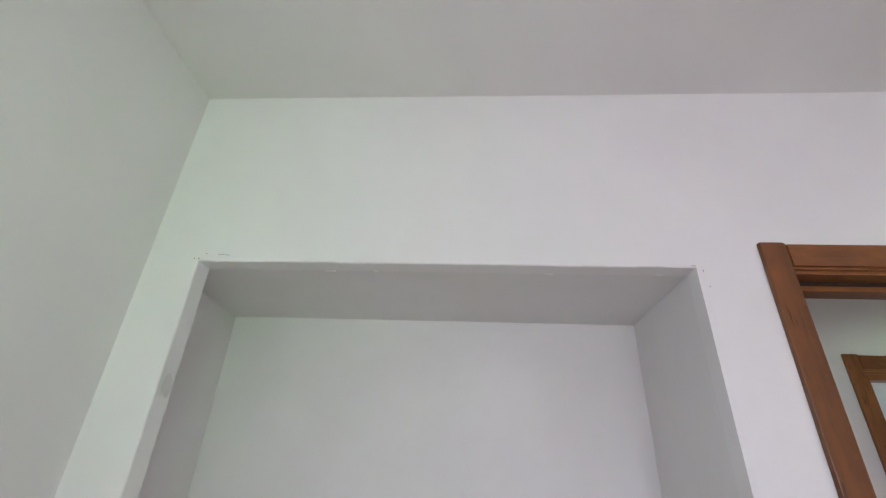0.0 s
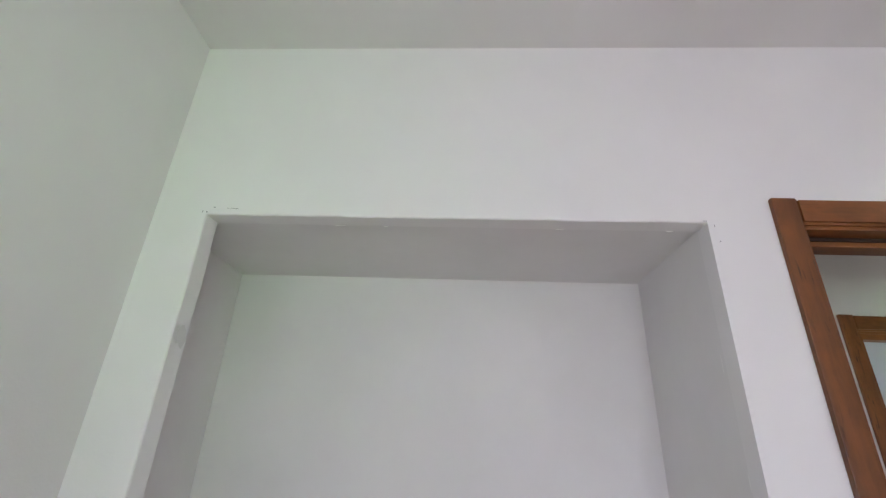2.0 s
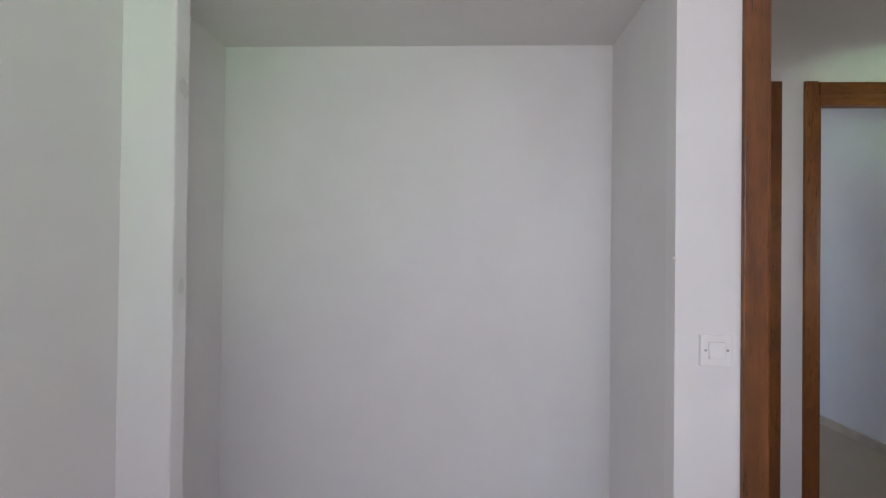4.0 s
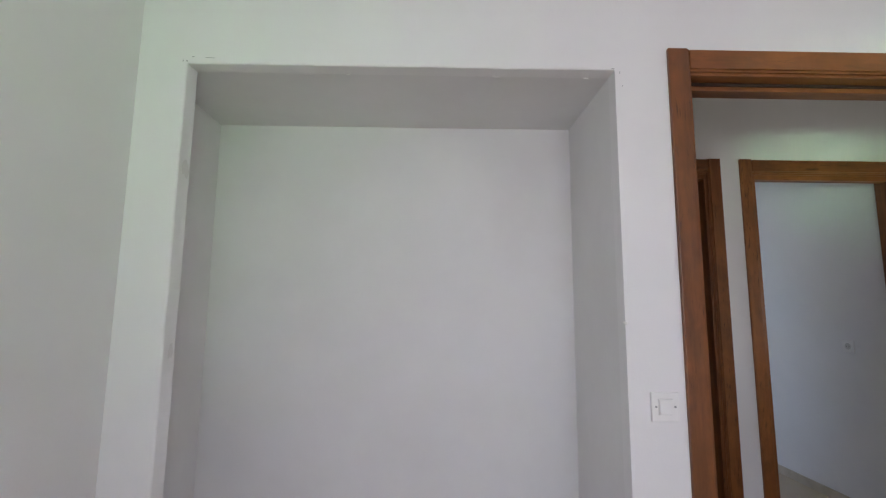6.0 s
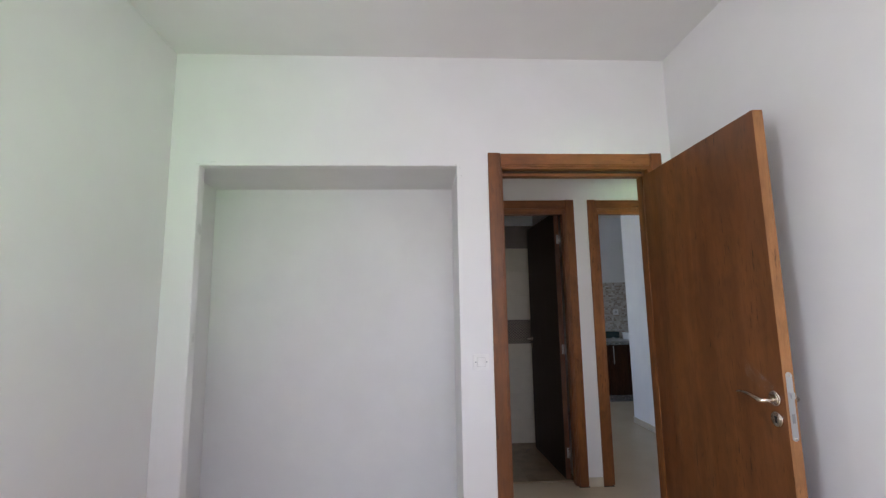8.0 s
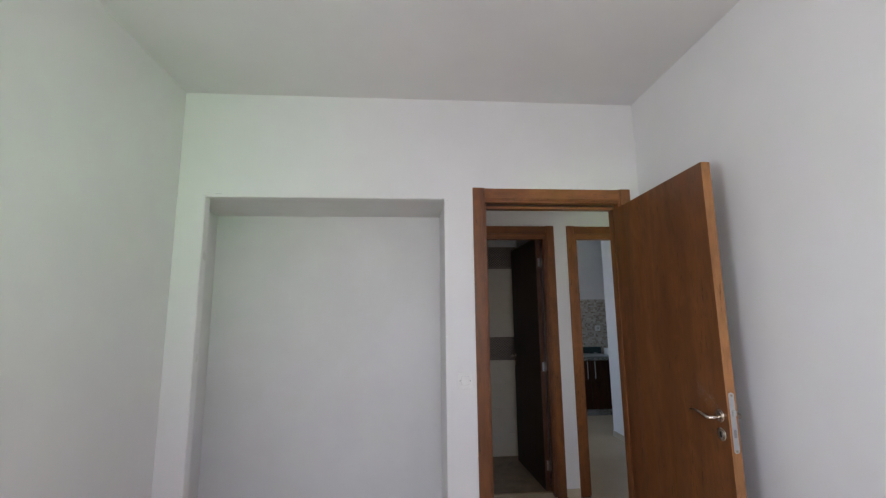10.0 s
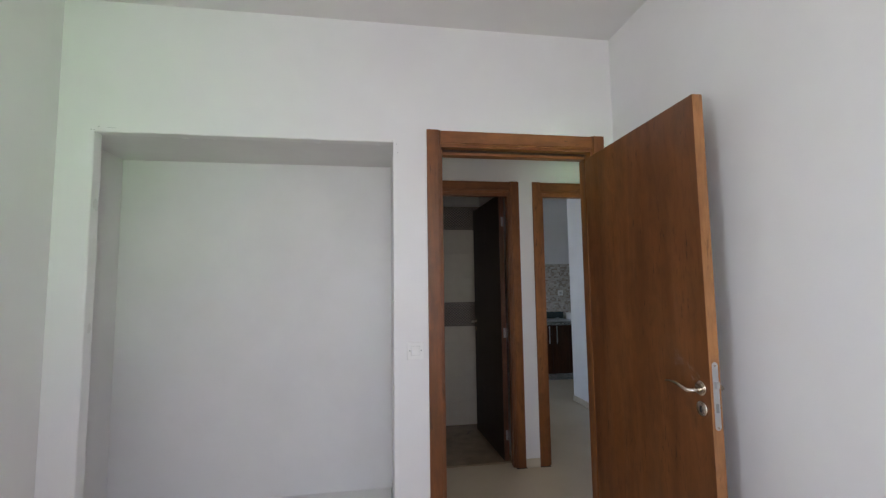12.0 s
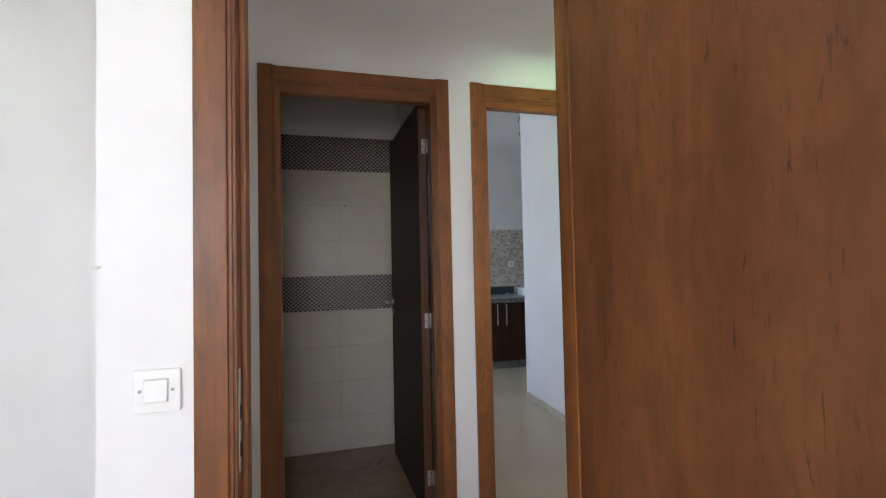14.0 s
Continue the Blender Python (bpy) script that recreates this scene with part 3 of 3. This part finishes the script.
# ---- hall ----
structure("baseboard_hall", boxes((2.507, 2.615, 1.036, 1.045, 0, 0.062, 0.0015), (3.551, 3.765, 1.036, 1.045, 0, 0.062, 0.0015), (1.60, 1.654, 1.036, 1.045, 0, 0.062, 0.0015)), skirting_tile, "low cream tile skirting in the hall", "baseboard")
structure("baseboard_kitchen", boxes((3.686, 3.695, 1.16, 2.76, 0, 0.062, 0.0015), (3.686, 3.90, 2.76, 2.769, 0, 0.062, 0.0015)), skirting_tile, "low cream tile skirting along the kitchen wall", "baseboard")


# ---- kitchen ----
def cabinet(x0, x1):
    c = thing("base_cabinet", ((x0 + x1) / 2, 4.14, 0.09), "dark brown veneered kitchen base cabinet with two doors", "cabinet", "base cabinets under the worktop")
    part("body", boxes((x0, x1, 3.84, 4.43, 0.09, 0.765, 0.001)), dark_veneer, c)
    mid = (x0 + x1) / 2
    for a, b, hx in ((x0 + 0.002, mid - 0.0015, mid - 0.055), (mid + 0.0015, x1 - 0.002, mid + 0.055)):
        d = part("door", boxes((a, b, 3.82, 3.839, 0.095, 0.760, 0.0015)), dark_veneer, c)
        hb = bmesh.new()
        box(hb, hx - 0.006, hx + 0.006, 3.786, 3.794, 0.51, 0.752, 0.002)
        for z in (0.535, 0.73):
            disc(hb, (hx, 3.82, z), (0, -1, 0), 0.004, 0.028, 12)
        part("handle", hb, steel, d, "long straight steel bar handle")
    return c


unit = cabinet(3.5, 4.3)
copy_thing(unit, Matrix.Translation(unit.location + Vector((0.80, 0, 0))))
plinth = bmesh.new()
box(plinth, 3.485, 5.115, 3.86, 4.43, 0.0, 0.09, 0.001)
tagged(mesh_object("plinth", plinth, granite), "speckled grey granite cabinet plinth", "plinth", "", "structure")
top = bmesh.new()
box(top, 3.465, 5.125, 3.79, 4.435, 0.765, 0.80, 0.003)
tagged(mesh_object("worktop", top, granite), "speckled grey granite kitchen worktop", "worktop")
hob = thing("gas_hob", (4.05, 4.17, 0.80), "inset hob with its dark green glass lid raised against the wall", "hob")
part("tray", boxes((3.78, 4.32, 3.93, 4.40, 0.80, 0.812, 0.003)), steel, hob, "thin steel hob tray")
lid = box(bmesh.new(), -0.27, 0.27, -0.004, 0.004, 0.0, 0.098, 0.002, Matrix.Translation((4.05, 4.385, 0.818)) @ pose(0, 0, 0, -8))
part("glass_lid", lid, black_glass, hob, "dark green glass lid")
for x in (3.86, 4.20):
    part("lid_hinge", boxes((x, x + 0.04, 4.375, 4.40, 0.812, 0.83, 0.002)), steel, hob)
# invented basin shape filling an unidentified pale patch right of the hob
basin = thing("plastic_basin", (4.52, 4.20, 0.80), "pale grey open box added for an unidentified pale patch on the worktop", "basin")
bb = boxes((4.36, 4.68, 4.03, 4.37, 0.80, 0.808, 0.002), (4.36, 4.372, 4.03, 4.37, 0.808, 0.895), (4.668, 4.68, 4.03, 4.37, 0.808, 0.895), (4.372, 4.668, 4.03, 4.042, 0.808, 0.895), (4.372, 4.668, 4.358, 4.37, 0.808, 0.895))
part("body", bb, plastic, basin)
part("rim", boxes((4.352, 4.688, 4.022, 4.042, 0.895, 0.903, 0.002), (4.352, 4.688, 4.358, 4.378, 0.895, 0.903, 0.002), (4.352, 4.372, 4.042, 4.358, 0.895, 0.903, 0.002), (4.668, 4.688, 4.042, 4.358, 0.895, 0.903, 0.002)), plastic, basin)

# splashback of small mosaic stones
splash = structure("splashback", boxes((3.465, 5.125, 4.434, 4.44, 0.80, 1.65)), grout, "beige and brown mosaic splashback over the worktop", "splashback")
verts, faces = [], []
prng = random.Random(11)
z = 0.803
row = 0
while z < 1.645:
    x = 3.465 - 0.012 * (row % 3)
    while x < 5.115:
        w = prng.choice((0.020, 0.030, 0.042))
        i = len(verts)
        x0, x1, z0, z1 = max(x, 3.465), min(x + w - 0.002, 5.125), z, z + 0.0225
        e = 0.0015
        verts += [(x0, 4.434, z0), (x1, 4.434, z0), (x1, 4.434, z1), (x0, 4.434, z1), (x0 + e, 4.4315, z0 + e), (x1 - e, 4.4315, z0 + e), (x1 - e, 4.4315, z1 - e), (x0 + e, 4.4315, z1 - e)]
        faces += [(i + 4, i + 5, i + 6, i + 7), (i, i + 1, i + 5, i + 4), (i + 1, i + 2, i + 6, i + 5), (i + 2, i + 3, i + 7, i + 6), (i + 3, i, i + 4, i + 7)]
        x += w
    z += 0.0245
    row += 1
stones = bpy.data.meshes.new("mosaic_stones")
stones.from_pydata(verts, [], faces)
stones.materials.append(mosaic)
so = new("mosaic_stones", stones)
so.parent = splash
tagged(so, "small beige, grey and brown mosaic stones", "", "", "stuff")


def socket(base, m, label):
    """Wall socket; local x along the wall, local -y out of it."""
    s = tagged(new("wall_socket"), label, "socket", "wall sockets")
    part("plate", boxes((-0.041, 0.041, -0.010, 0.0, -0.041, 0.041, 0.003)), plastic, s)
    part("socket_well", disc(bmesh.new(), (0, -0.0098, 0), (0, -1, 0), 0.021, 0.001, 28), material("socket_shade_grey", (0.55, 0.54, 0.52), 0.6), s)
    pins = bmesh.new()
    for dx in (-0.0095, 0.0095):
        disc(pins, (dx, -0.0107, 0), (0, -1, 0), 0.0026, 0.0006, 10)
    part("pin_hole", pins, hole_dark, s)
    s.matrix_world = Matrix.Translation(base) @ m
    return s


socket((4.305, 4.4315, 1.205), pose(0, 0, 0), "white plastic wall socket set in the mosaic splashback")
socket((3.695, 1.647, 1.052), pose(0, 0, 0, 0, 0, -90), "white plastic wall socket on the pale kitchen wall")
cable = bmesh.new()
sweep(cable, [(3.702, 2.765, 2.60), (3.686, 2.772, 2.54), (3.698, 2.768, 2.48), (3.688, 2.772, 2.44), (3.694, 2.766, 2.40)], [0.004] * 5, 8)
tagged(mesh_object("hanging_cable", cable, hole_dark, True), "short dark loose cable hanging at the wall corner", "cable")


# ---- bathroom tiles ----
tile_bed = structure("bathroom_tiling", boxes((1.35, 2.46, 2.1035, 2.11, 0, 2.117)), grout, "cream wall tiling with two brown patterned bands", "wall tiles")
bath_floor = structure("bathroom_floor", boxes((1.35, 2.46, 1.145, 2.10, 0, 0.004)), bath_floor_mat, "beige bathroom floor tiles", "floor")
meshes = {}


def tile_mesh(w, h, d, mat):
    key = (round(w, 4), round(h, 4), mat.name)
    if key not in meshes:
        b = box(bmesh.new(), 0, w, 0, d, 0, h)
        front = [e for e in b.edges if all(v.co.y < 1e-6 for v in e.verts)]
        bmesh.ops.bevel(b, geom=front, offset=0.0012, segments=1, affect="EDGES")
        bmesh.ops.recalc_face_normals(b, faces=b.faces)
        meshes[key] = bpy.data.meshes.new("tile")
        b.to_mesh(meshes[key])
        b.free()
        meshes[key].materials.append(mat)
    return meshes[key]


J = 0.0016
xs = [1.35, 1.635, 2.025, 2.415, 2.46]
zs = [0.004] + [1.174 + 0.2357 * k for k in range(-4, 5)]
trng = random.Random(3)
for r, (z0, z1) in enumerate(zip(zs, zs[1:])):
    band = r in (4, 8)
    for x0, x1 in zip(xs, xs[1:]):
        t = new("tile", tile_mesh(x1 - x0 - J, z1 - z0 - J, 0.006, band_tile if band else cream_tile))
        t.location = (x0 + J / 2, 2.0985 + trng.uniform(-0.0005, 0.0005), z0 + J / 2)
        t.parent = tile_bed
    if band:
        verts, faces = [], []
        rows = 18
        pz = (z1 - z0 - 0.006) / rows
        for k in range(rows):
            zc = z0 + 0.003 + pz * (k + 0.5)
            x = 1.352 + (0.0145 if k % 2 else 0.0) + 0.013
            while x < 2.445:
                i = len(verts)
                a, h = 0.0118, pz * 0.47
                ring = [(-a, 0), (-a * 0.55, -h), (a * 0.55, -h), (a, 0), (a * 0.55, h), (-a * 0.55, h)]
                verts += [(x + u, 2.0968, zc + v) for u, v in ring] + [(x + u, 2.0985, zc + v) for u, v in ring]
                faces += [tuple(range(i, i + 6))] + [(i + q, i + 6 + q, i + 6 + (q + 1) % 6, i + (q + 1) % 6) for q in range(6)]
                x += 0.029
        bmsh = bpy.data.meshes.new("brown_lozenges")
        bmsh.from_pydata(verts, [], faces)
        bmsh.materials.append(band_brown)
        bo = new("brown_lozenges", bmsh)
        bo.parent = tile_bed
        tagged(bo, "staggered dark brown lozenges of the patterned band", "", "", "stuff")
for i in range(3):
    for j in range(3):
        b = box(bmesh.new(), 1.352 + 0.37 * i, 1.352 + 0.37 * i + 0.368, 1.147 + 0.317 * j, 1.147 + 0.317 * j + 0.3155, 0.004, 0.010)
        part("tile", b, bath_floor_mat, bath_floor)
chip = disc(bmesh.new(), (2.064, 2.0988, 1.645), (0, -1, 0), 0.005, 0.0012, 10)
part("drill_hole", chip, hole_dark, tile_bed, "small dark drill mark in a tile")
splinter = bmesh.new()
sweep(splinter, [(2.221, 1.802, 0.0125), (2.256, 1.860, 0.0135), (2.292, 1.913, 0.0125)], [0.0018, 0.0028, 0.0014], 6)
tagged(mesh_object("wood_splinter", splinter, dark_veneer), "thin dark wood splinter lying on the bathroom floor", "splinter")
